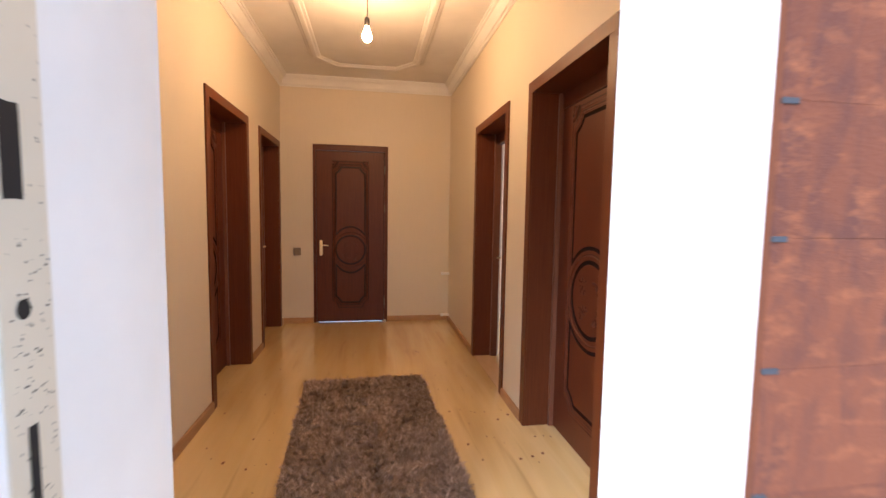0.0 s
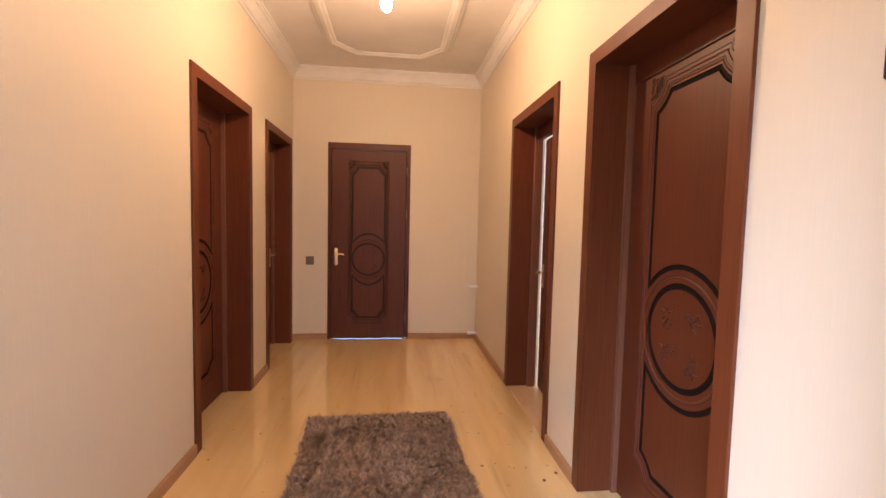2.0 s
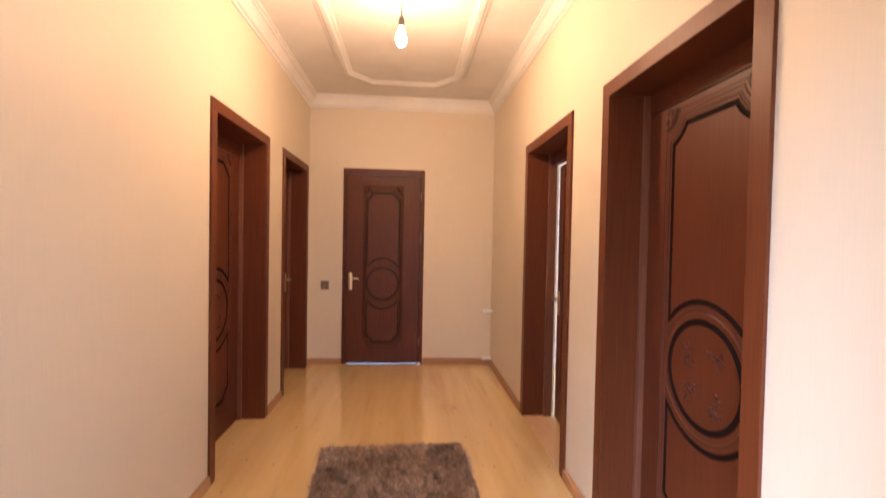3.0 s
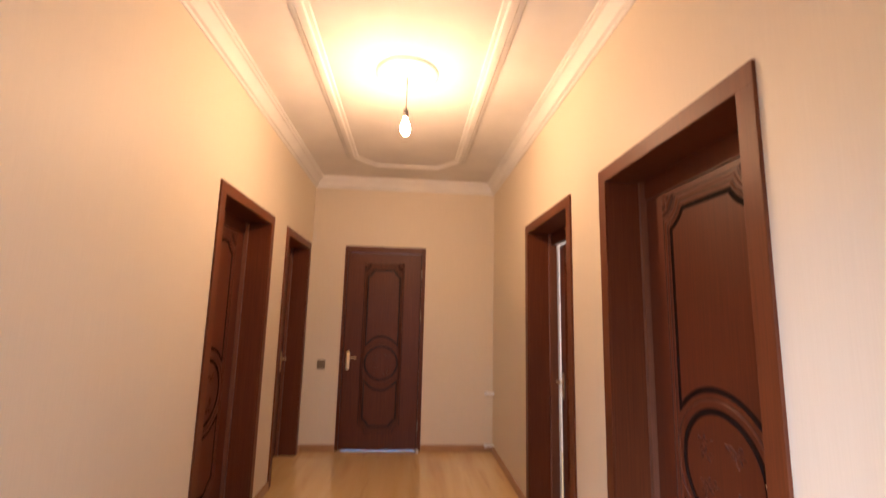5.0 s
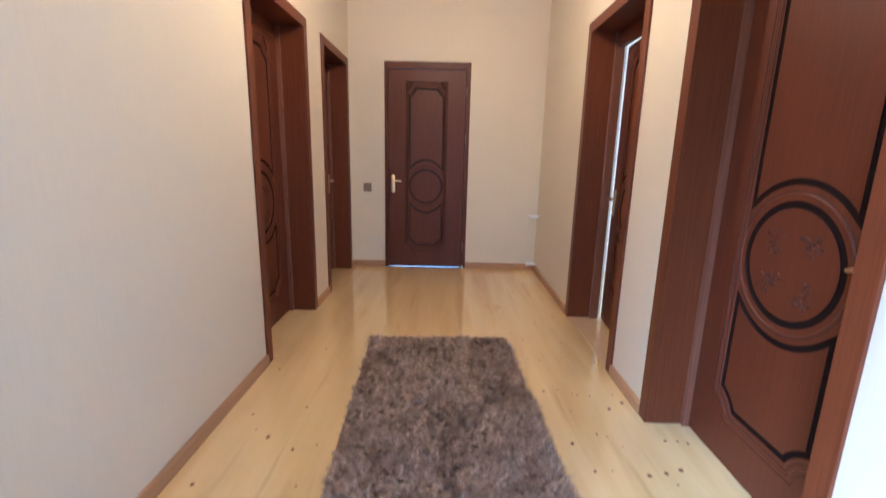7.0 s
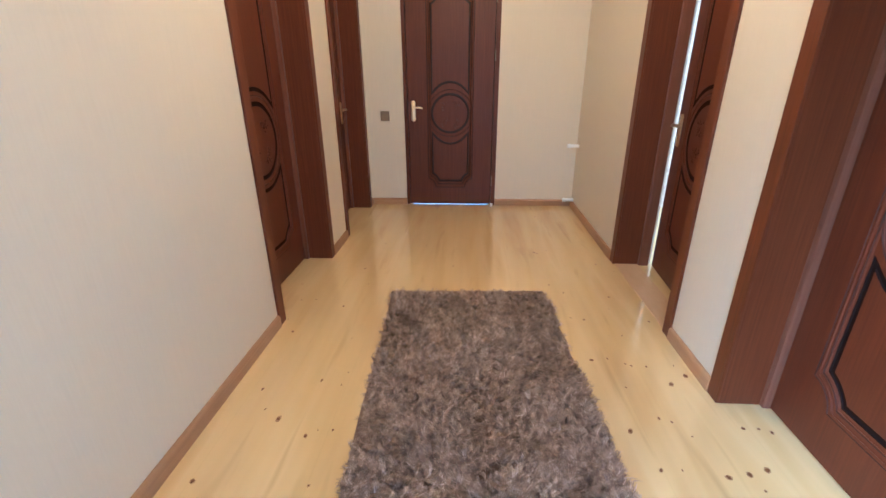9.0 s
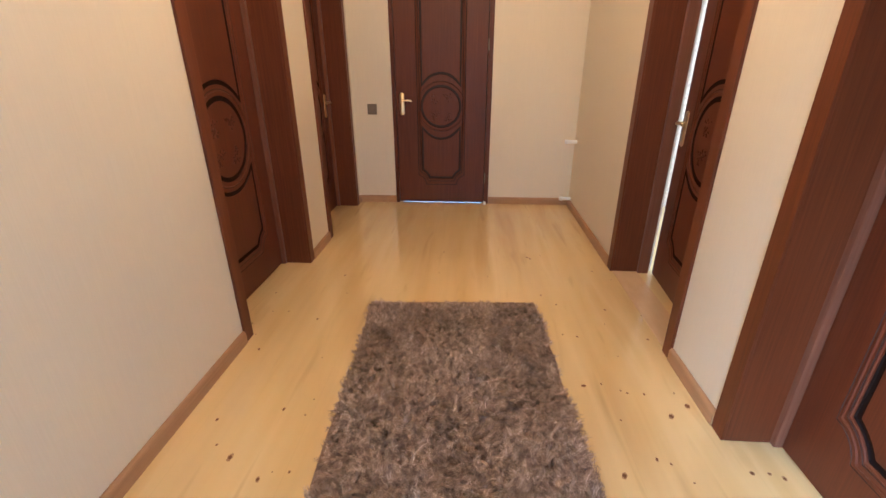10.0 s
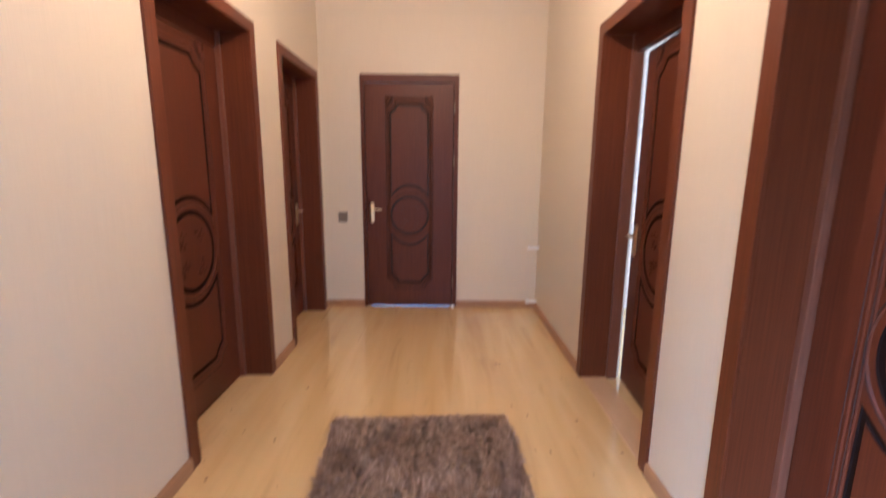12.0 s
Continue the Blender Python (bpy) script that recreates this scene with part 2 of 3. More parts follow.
def offset_loop(pts, d):
    """Moves a closed counter-clockwise loop of 2D points inward by d, with mitred corners."""
    n, out = len(pts), []
    for i in range(n):
        p, a, b = Vector(pts[i]), Vector(pts[i - 1]), Vector(pts[(i + 1) % n])
        e1, e2 = (p - a).normalized(), (b - p).normalized()
        n1, n2 = Vector((-e1.y, e1.x)), Vector((-e2.y, e2.x))
        s = n1 + n2
        out.append(p + s * (d / max(0.35, s.dot(n1))) if s.length > 1e-6 else p + n1 * d)
    return [tuple(v) for v in out]


def sweep_plan(loop, profile):
    """Runs (inward, height) profile points round a closed plan loop."""
    bm = bmesh.new()
    rings = [[bm.verts.new((x, y, h)) for x, y in offset_loop(loop, d)] for d, h in profile]
    n = len(loop)
    for a, b in zip(rings, rings[1:]):
        for k in range(n):
            bm.faces.new((a[k], a[(k + 1) % n], b[(k + 1) % n], b[k]))
    return bm


def wall_with_holes(x0, x1, y0, y1, z0, z1, along, holes):
    """A solid wall as blocks round its openings (start, end, head) along 'x' or 'y'."""
    bm = bmesh.new()
    lo, hi = (x0, x1) if along == "x" else (y0, y1)
    pos = lo

    def put(a, b, c, d):
        if b - a > 1e-4 and d - c > 1e-4:
            if along == "x":
                box(bm, a, b, y0, y1, c, d)
            else:
                box(bm, x0, x1, a, b, c, d)
    for s, e, h in sorted(holes):
        put(pos, s, z0, z1)
        put(s, e, h, z1)
        pos = e
    put(pos, hi, z0, z1)
    return bm


# ---- plan ----
XL, XR = -0.854, 1.100            # faces of the corridor's side walls
YN, YF = 3.275, 7.612              # faces of the entrance wall and the end wall
ZC = 2.82                         # ceiling
CX, CY = 0.125, 5.43               # middle of the ceiling
THICK = 0.24
HEAD = 2.012                      # clear height inside the casings
CASING = 0.066
LEFT_DOORS = ((5.7975, 0.823), (7.082, 0.766))      # middle and clear width
RIGHT_DOORS = ((5.7875, 0.829), (4.4415, 0.831))
END_DOOR = -0.0715
ENT = (-0.221, 0.690)             # entrance opening
OUT = 2.878                       # outer face of the entrance wall


def openings(doors):
    return [(c - w / 2 - 0.02, c + w / 2 + 0.02, HEAD + 0.02) for c, w in doors]


# ---- structure ----
tagged(part("wall_west", wall_with_holes(XL - THICK, XL, YN, YF, 0, ZC, "y", openings(LEFT_DOORS)), M_WALL),
       "long corridor wall in cream textured wallpaper with two doorways", "wall", kind="structure")
tagged(part("wall_east", wall_with_holes(XR, XR + THICK, YN, YF, 0, ZC, "y", openings(RIGHT_DOORS)), M_WALL),
       "long corridor wall in cream textured wallpaper with two doorways", "wall", kind="structure")
tagged(part("wall_north", wall_with_holes(-3.6, 3.6, YF, YF + THICK, 0, ZC, "x", [(END_DOOR - 0.42, END_DOOR + 0.42, 2.06)]), M_WALL),
       "end wall of the corridor in cream textured wallpaper with one door", "wall", kind="structure")
wall_south = tagged(part("wall_south", wall_with_holes(-3.6, 3.6, OUT + 0.012, YN, 0, ZC, "x", [(ENT[0], ENT[1], 2.12)]), M_WHITE),
                    "thick white plastered entrance wall with an open doorway", "wall", kind="structure")
tagged(part("wall_outer_west", boxes((-3.84, -3.6, OUT + 0.012, YF + THICK, 0, ZC)), M_DARKROOM), "plain plastered outer wall of the side room", "wall", kind="structure")
tagged(part("wall_outer_east", boxes((3.6, 3.84, OUT + 0.012, 5.12, 0, ZC), (3.6, 3.84, 7.52, YF + THICK, 0, ZC), (3.6, 3.84, 5.12, 7.52, 0, 0.3), (3.6, 3.84, 5.12, 7.52, 2.65, ZC)), M_PAPER2),
       "outer wall of the bright side room with a window opening", "wall", kind="structure")
tagged(part("wall_partition", boxes((XR + THICK, 3.6, 4.95, 5.05, 0, ZC)), M_PAPER2), "plain partition wall between two side rooms", "wall", kind="structure")
tagged(part("wall_room_lining", boxes((XR + THICK, 3.6, YF - 0.012, YF - 0.002, 0, ZC)), M_PAPER2), "white patterned wallpaper in the bright side room", "wall", kind="structure")
floor = tagged(part("floor", boxes((-3.84, 3.84, OUT, YF + THICK, -0.1, 0.0)), M_FLOOR), "pale knotty pine-look floor with a soft sheen", "floor", kind="structure")
tagged(part("ceiling", boxes((-3.84, 3.84, OUT, YF + THICK, ZC, ZC + 0.2)), M_CEIL), "flat off-white painted ceiling", "ceiling", kind="structure")
tagged(part("ground", boxes((-150, 150, -150, OUT - 0.02, -0.3, -0.04), (-150, 150, YF + THICK, 150, -0.3, -0.02)), M_CONCRETE), "light grey concrete yard outside the house", "ground", kind="structure")
tagged(part("porch_slab", boxes((-1.6, 2.2, 1.2, OUT, -0.12, -0.004), bevel=0.006), M_CONCRETE), "light concrete slab before the entrance", "slab", kind="structure")

loop = [(XL, YN), (XR, YN), (XR, YF), (XL, YF)]
CORNICE = [(0.0, 2.702), (0.010, 2.702), (0.014, 2.716), (0.030, 2.722), (0.034, 2.736), (0.046, 2.765), (0.062, 2.784), (0.074, 2.788), (0.078, 2.800), (0.088, 2.803), (0.088, ZC)]
tagged(part("cornice", sweep_plan(loop, CORNICE), M_TRIM, smooth=25), "white stepped plaster cornice round the ceiling", "cornice", kind="structure")
HW, HL, CHX, CHY = 0.548, 1.742, 0.218, 0.262
octa = [(CX - HW + CHX, CY - HL), (CX + HW - CHX, CY - HL), (CX + HW, CY - HL + CHY), (CX + HW, CY + HL - CHY),
        (CX + HW - CHX, CY + HL), (CX - HW + CHX, CY + HL), (CX - HW, CY + HL - CHY), (CX - HW, CY - HL + CHY)]
BAND = [(-0.012, ZC), (-0.010, ZC - 0.006), (0.002, ZC - 0.012), (0.018, ZC - 0.014), (0.026, ZC - 0.021), (0.046, ZC - 0.024), (0.064, ZC - 0.021), (0.072, ZC - 0.013), (0.092, ZC - 0.008), (0.098, ZC)]
tagged(part("ceiling_moulding", sweep_plan(octa, BAND), M_TRIM, smooth=25), "white eight-sided plaster moulding on the ceiling", "moulding", kind="structure")


def rosette():
    bm = bmesh.new()
    lathe(bm, [(0.19, ZC), (0.19, ZC - 0.010), (0.182, ZC - 0.018), (0.168, ZC - 0.020), (0.158, ZC - 0.010), (0.13, ZC - 0.009), (0.118, ZC - 0.016), (0.10, ZC - 0.018),
               (0.085, ZC - 0.012), (0.06, ZC - 0.014), (0.045, ZC - 0.026), (0.02, ZC - 0.030), (0.0, ZC - 0.030)], 48)
    for k in range(16):
        a = 2 * math.pi * k / 16
        r = bmesh.ops.create_icosphere(bm, subdivisions=1, radius=1.0)
        for v in r["verts"]:
            v.co = Vector((0.105 + 0.022 * v.co.x, 0.012 * v.co.y, 0.008 * v.co.z))
        bmesh.ops.transform(bm, matrix=Matrix.Translation((0, 0, ZC - 0.016)) @ Matrix.Rotation(a, 4, "Z"), verts=r["verts"])
    ob = part("ceiling_rosette", bm, M_TRIM, smooth=40)
    ob.location = (CX + 0.01, CY - 0.01, 0)
    tagged(ob, "round white plaster ceiling rosette above the bulb", "rosette", kind="structure")


rosette()


# ---- skirting boards ----
def skirting(name, a, b, face, along):
    """A run from a to b along the wall face."""
    bm = bmesh.new()
    t, h = 0.016, 0.062
    prof = [(0.0, 0.0), (t, 0.0), (t, h - 0.016), (t - 0.003, h - 0.006), (t - 0.009, h), (0.0, h)]
    ends = []
    for s in (a, b):
        ring = []
        for d, z in prof:
            if along == "west":
                ring.append(bm.verts.new((face + d, s, z)))
            elif along == "east":
                ring.append(bm.verts.new((face - d, s, z)))
            elif along == "north":
                ring.append(bm.verts.new((s, face - d, z)))
            else:
                ring.append(bm.verts.new((s, face + d, z)))
        ends.append(ring)
    n = len(prof)
    for k in range(n):
        bm.faces.new((ends[0][k], ends[0][(k + 1) % n], ends[1][(k + 1) % n], ends[1][k]))
    bm.faces.new(ends[0])
    bm.faces.new(ends[1][::-1])
    tagged(part(name, bm, M_BASE), "low light-brown wooden skirting board along the wall", "baseboard", "skirting boards", kind="structure")


for face, side, doors in ((XL, "west", LEFT_DOORS), (XR, "east", RIGHT_DOORS)):
    start = YN
    for c, w in sorted(doors):
        skirting("baseboard", start, c - w / 2 - CASING, face, side)
        start = c + w / 2 + CASING
    skirting("baseboard", start, YF, face, side)
skirting("baseboard", XL + 0.016, END_DOOR - 0.43, YF, "north")
skirting("baseboard", END_DOOR + 0.43, XR - 0.016, YF, "north")
skirting("baseboard", XL + 0.016, ENT[0], YN, "south")
skirting("baseboard", ENT[1], XR - 0.016, YN, "south")


# ---- doors ----
# A door is built looking along +y at its opening: x across, y into the wall, z up.
R_DISC, R_ARC, Z_DISC, HALF = 0.205, 0.277, 0.864, 0.205
CORNER_U, CORNER_TOP, CORNER_LOW = 0.270, 1.900, 0.165     # middles of the hollow corners


def hollow(h, z, r, corner, up):
    """Points of a hollow corner from the side at h to the top or foot at z."""
    a0 = math.acos((CORNER_U - h) / r)
    a1 = math.asin(abs(corner - z) / r)
    out = []
    for k in range(8):
        a = a0 + (a1 - a0) * k / 7
        out.append((CORNER_U - r * math.cos(a), corner - up * r * math.sin(a)))
    return out


def upper_outline():
    pts = []
    a0 = math.asin(HALF / R_ARC)
    for k in range(17):
        a = -a0 + 2 * a0 * k / 16
        pts.append((R_ARC * math.sin(a), Z_DISC + R_ARC * math.cos(a)))
    side = hollow(HALF, 1.818, 0.165, CORNER_TOP, 1)
    return pts + side + [(-x, z) for x, z in side[::-1]]


def lower_outline():
    side = hollow(HALF, 0.247, 0.165, CORNER_LOW, -1)[::-1]
    pts = [(-x, z) for x, z in side[::-1]] + side
    a0 = math.asin(HALF / R_ARC)
    for k in range(17):
        a = a0 - 2 * a0 * k / 16
        pts.append((R_ARC * math.sin(a), Z_DISC - R_ARC * math.cos(a)))
    return pts


def disc_outline(r, n=48):
    return [(r * math.cos(2 * math.pi * k / n), Z_DISC + r * math.sin(2 * math.pi * k / n)) for k in range(n)]


def border_outline(h, top, bot, r):
    up = hollow(h, top, r, CORNER_TOP, 1)
    low = hollow(h, bot, r, CORNER_LOW, -1)[::-1]
    return [(-x, z) for x, z in low[::-1]] + low + up + [(-x, z) for x, z in up[::-1]]


def plate(bm, outer, holes, y_top, y_floor, slope=0.004):
    """A raised plate facing -y: its top at y_top, sloping sides down to y_floor."""
    edges = []

    def wall(low, high):
        a = [bm.verts.new((x, y_floor, z)) for x, z in low]
        b = [bm.verts.new((x, y_top, z)) for x, z in high]
        n = len(a)
        for k in range(n):
            bm.faces.new((a[k], a[(k + 1) % n], b[(k + 1) % n], b[k])).material_index = 1
            edges.append(bm.edges.get((b[k], b[(k + 1) % n])))
    wall(outer, offset_loop(outer, slope))
    for h in holes:
        wall(h, offset_loop(h, -slope))
    bmesh.ops.triangle_fill(bm, use_beauty=True, use_dissolve=False, edges=edges, normal=(0, -1, 0))
    return bm


def bead_line(bm, pts, y, r, closed=True):
    """A low half-round bead that follows an outline on the face at y."""
    n = len(pts)
    ins, outs = offset_loop(pts, r), offset_loop(pts, -r)
    a = [bm.verts.new((x, y, z)) for x, z in outs]
    t = [bm.verts.new((x, y - 0.9 * r, z)) for x, z in pts]
    c = [bm.verts.new((x, y, z)) for x, z in ins]
    for k in range(n if closed else n - 1):
        j = (k + 1) % n
        bm.faces.new((a[k], a[j], t[j], t[k]))
        bm.faces.new((t[k], t[j], c[j], c[k]))


def lobe(bm, x, z, length, width, angle, y, lift=0.005):
    r = bmesh.ops.create_icosphere(bm, subdivisions=2, radius=1.0)
    for v in r["verts"]:
        v.co = Vector((length * v.co.x, lift * v.co.y, width * v.co.z * (1.0 - 0.45 * v.co.x)))
    bmesh.ops.transform(bm, matrix=Matrix.Translation((x, y, z)) @ Matrix.Rotation(angle, 4, "Y"), verts=r["verts"])


def corner_carving(bm, y):
    """Curled leaves in the upper corners."""
    rng = random.Random(5)
    for sx in (-1, 1):
        for k in range(16):
            a, d = rng.uniform(0.05, 1.5), rng.uniform(0.012, 0.068)
            lobe(bm, sx * (0.264 - d * math.cos(a)), 1.896 - d * math.sin(a), rng.uniform(0.010, 0.020), rng.uniform(0.004, 0.007), rng.uniform(0, 6.28), y, 0.006)
        lobe(bm, sx * 0.228, 1.862, 0.012, 0.012, 0, y, 0.008)


def corner_shade(bm, y):
    """Dark plate that paints the shade behind the corner leaves, a quarter of a disc."""
    for sx in (-1, 1):
        ring = [(sx * 0.266, 1.898)] + [(sx * (0.266 - 0.084 * math.cos(a)), 1.898 - 0.084 * math.sin(a)) for a in [math.pi / 2 * k / 8 for k in range(9)]]
        top = [bm.verts.new((x, y - 0.0012, z)) for x, z in ring]
        low = [bm.verts.new((x, y + 0.001, z)) for x, z in ring]
        bm.faces.new(top)
        for k in range(len(ring)):
            bm.faces.new((top[k], top[k - 1], low[k - 1], low[k]))


def flower_carving(bm, y):
    """Flower sprays on the round panel."""
    rng = random.Random(6)
    for cx, cz in ((-0.075, 0.925), (0.070, 0.945), (-0.070, 0.79), (0.065, 0.775)):
        for k in range(18):
            a = rng.uniform(0, 6.28)
            d = rng.uniform(0.006, 0.046)
            lobe(bm, cx + d * math.cos(a), cz + d * math.sin(a), rng.uniform(0.007, 0.014), rng.uniform(0.003, 0.0055), -a + rng.uniform(-0.8, 0.8), y, 0.0045)
        lobe(bm, cx, cz, 0.007, 0.007, 0, y, 0.003)


def handle_mesh(side, toward):
    """Long plate with a lever that points toward the leaf's middle."""
    bm = bmesh.new()
    lathe(bm, [(0.0, 0.0), (0.021, 0.0), (0.021, 0.004), (0.017, 0.007), (0.0, 0.007)], 20)
    for v in bm.verts:
        v.co = Vector((v.co.x, -v.co.z, v.co.y * (1.0)))
        v.co.z += 0.072 if v.co.z > 0 else -0.072
        v.co.z += 0.886
    tube(bm, [(0, -0.004, 0.915), (0, -0.030, 0.915), (0, -0.045, 0.915)], [0.010, 0.008, 0.009], 12)
    tube(bm, [(0, -0.045, 0.915), (toward * 0.02, -0.049, 0.917), (toward * 0.05, -0.048, 0.920), (toward * 0.074, -0.047, 0.917), (toward * 0.09, -0.045, 0.911)], [0.010, 0.0085, 0.0075, 0.0075, 0.006], 12)
    lathe(bm, [(0.006, 0.0), (0.006, 0.004), (0.0, 0.004)], 12, Matrix.Translation((0, -0.006, 0.845)) @ Matrix.Rotation(math.pi / 2, 4, "X"))
    bmesh.ops.translate(bm, verts=bm.verts[:], vec=(side, 0, 0))
    return bm


def slimmed(pts, k):
    return [(x * k, z) for x, z in pts]


def squeezed(bm, k):
    for v in bm.verts:
        v.co.x *= k
    return bm


def leaf_parts(door, w, h, gap, side, m, slim=1.0):
    """A moulded door leaf with face at y=0, put at pose m under the door; slim narrows its panels."""
    leaf = part("leaf", boxes((-w / 2, w / 2, 0.006, 0.038, gap, h)), [M_DOOR], door)
    leaf.matrix_basis = m
    edge = [(-w / 2, gap), (w / 2, gap), (w / 2, h), (-w / 2, h)]
    fine = slim < 1.0
    grow, ring, disc = (0.012, 0.013, 0.85 * R_DISC) if fine else (0.013, 0.016, R_DISC)
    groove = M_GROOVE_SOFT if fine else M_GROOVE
    upper, lower = slimmed(upper_outline(), slim), slimmed(lower_outline(), slim)
    holes = [offset_loop(upper, -grow), disc_outline(disc), offset_loop(lower, -grow)]
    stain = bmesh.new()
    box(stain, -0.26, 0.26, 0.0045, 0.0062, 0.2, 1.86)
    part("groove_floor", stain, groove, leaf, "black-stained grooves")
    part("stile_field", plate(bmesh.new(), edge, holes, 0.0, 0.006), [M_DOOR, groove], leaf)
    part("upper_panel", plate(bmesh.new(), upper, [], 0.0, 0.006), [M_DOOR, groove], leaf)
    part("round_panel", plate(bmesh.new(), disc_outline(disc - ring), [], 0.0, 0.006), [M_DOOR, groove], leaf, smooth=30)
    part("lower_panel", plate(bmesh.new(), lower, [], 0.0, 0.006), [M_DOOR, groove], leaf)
    bm = bmesh.new()
    bead_line(bm, disc_outline(disc + 0.026, 64), 0.0, 0.004)
    bead_line(bm, slimmed(border_outline(0.2285, 1.846, 0.219, 0.140), slim), 0.0, 0.0038)
    bead_line(bm, slimmed(border_outline(0.2485, 1.872, 0.193, 0.113), slim), 0.0, 0.0038)
    part("moulding", bm, M_DOOR, leaf, smooth=50)
    # thin dark lines that follow the moulding beads
    bm = bmesh.new()
    thin = 0.0030 if fine else 0.0019
    bead_line(bm, slimmed(border_outline(0.2365, 1.856, 0.209, 0.130), slim), 0.0, thin)
    bead_line(bm, slimmed(border_outline(0.262, 1.889, 0.176, 0.096), slim), 0.0, thin)
    bead_line(bm, disc_outline(disc + 0.034, 64), 0.0, 0.0018)
    part("flute_line", bm, M_GROOVE_SOFT, leaf, "thin dark flute line")
    bm = bmesh.new()
    corner_carving(bm, 0.0)
    part("corner_carving", squeezed(bm, slim), M_DOOR, leaf, smooth=50)
    bm = bmesh.new()
    corner_shade(bm, 0.0)
    part("corner_shade", squeezed(bm, slim), M_CARVE_SHADE, leaf, "dark plate for the shade between the leaves")
    bm = bmesh.new()
    flower_carving(bm, 0.0)
    part("flower_carving", squeezed(bm, slim), M_DOOR if fine else M_FLOWER, leaf, "carved flower sprays", 50)
    part("door_handle", handle_mesh(side * (w / 2 - 0.052), -side), M_BRASS, leaf, "brass lever handle on a long plate", 40)
    return leaf


def door(name, place, label, width, side, ajar=0.0, gap=0.006, end=False, sill=False):
    d = tagged(new(name), label, "door", kind="structure")
    d.matrix_basis = place
    o, c, pr, head = width / 2, CASING, 0.012, HEAD
    deep, step, face, back, low = 0.151, 0.022, 0.175, 0.212, 1.922
    if end:
        # frame set flush in the end wall, its face just proud of the paper
        part("frame_post", boxes((-0.4285, -0.397, -pr, 0.10, 0, 2.078), bevel=0.002), M_DOOR, d)
        part("frame_post", boxes((0.389, 0.4285, -pr, 0.10, 0, 2.078), bevel=0.002), M_DOOR, d)
        part("frame_head", boxes((-0.397, 0.389, -pr, 0.10, 2.012, 2.078), bevel=0.002), M_DOOR, d)
        for a, b in ((-0.397, -0.375), (0.367, 0.389)):
            part("door_stop", boxes((a, b, 0.034, 0.10, 0, 2.012)), M_DOOR, d)
        leaf_parts(d, 0.782, 2.008, gap, side, pose(-0.004, -0.006, 0), 0.79)
        for z in (0.24, 1.35, 1.80):
            bm = bmesh.new()
            tube(bm, [(0.391, -0.012, z - 0.045), (0.391, -0.012, z + 0.045)], 0.005)
            part("hinge", bm, M_BRONZE, d, "small dull bronze hinge", 40)
        return d
    for s in (-1, 1):
        a, b = sorted((s * o, s * (o + c)))
        part("architrave", boxes((a, b, -pr, 0.0, 0, head), bevel=0.002), M_CASE, d)
    part("architrave_head", boxes((-o - c, o + c, -pr, 0.0, head, head + c), bevel=0.002), M_CASE, d)
    for s in (-1, 1):
        a, b = sorted((s * o, s * (o + 0.019)))
        part("jamb", boxes((a, b, 0.0, deep, 0, head)), M_CASE, d)
        a, b = sorted((s * (o - step), s * (o + 0.019)))
        part("frame_post", boxes((a, b, deep, back, 0, head), bevel=0.004), M_BEAD, d, "rounded frame edge, coloured paler for the daylight it catches")
    part("jamb_head", boxes((-o, o, 0.0, deep, head, head + 0.019)), M_CASE, d)
    part("frame_head", boxes((-o + step, o - step, face - 0.004, back, low, head + 0.019)), M_FRAME, d)
    part("jamb_head", boxes((-o, o, deep, face - 0.004, head, head + 0.019)), M_CASE, d)
    if sill:
        part("threshold", boxes((-o, o, 0.002, deep, 0.0, 0.003)), M_SILL, d)
    w = width - 2 * step - 0.003
    hinge = -side * w / 2
    m = pose(0, face, 0)
    if ajar:
        m = Matrix.Translation((hinge, face, 0)) @ Matrix.Rotation(radians(ajar) * side, 4, "Z") @ Matrix.Translation((-hinge, 0, 0))
    leaf = leaf_parts(d, w, low - 0.002, gap, side, m)
    if ajar:
        for z, out in ((0.925, 0.013), (0.862, 0.009)):
            a, b = sorted((side * (w / 2 - 0.004), side * (w / 2 + out)))
            part("latch_bolt", boxes((a, b, 0.014, 0.026, z - 0.008, z + 0.008), bevel=0.002), M_BRASS, leaf, "brass latch bolt")
    return d


(l1, w1), (l2, w2) = LEFT_DOORS
(r3, w3), (r4, w4) = RIGHT_DOORS
door("door_1", pose(XL, l1, 0, 0, 0, 90), "closed dark mahogany moulded door deep in its frame", w1, -1)
door("door_2", pose(XL, l2, 0, 0, 0, 90), "closed dark mahogany moulded door beside the corner", w2, 1)
door("door_3", pose(XR, r3, 0, 0, 0, -90), "mahogany moulded door standing slightly ajar", w3, -1, ajar=4.3, sill=True)
door("door_4", pose(XR, r4, 0, 0, 0, -90), "closed mahogany moulded door with carved round panel", w4, 1)
door("door_5", pose(END_DOOR, YF, 0), "closed mahogany end door with brass lever handle", 0.786, -1, gap=0.008, end=True)


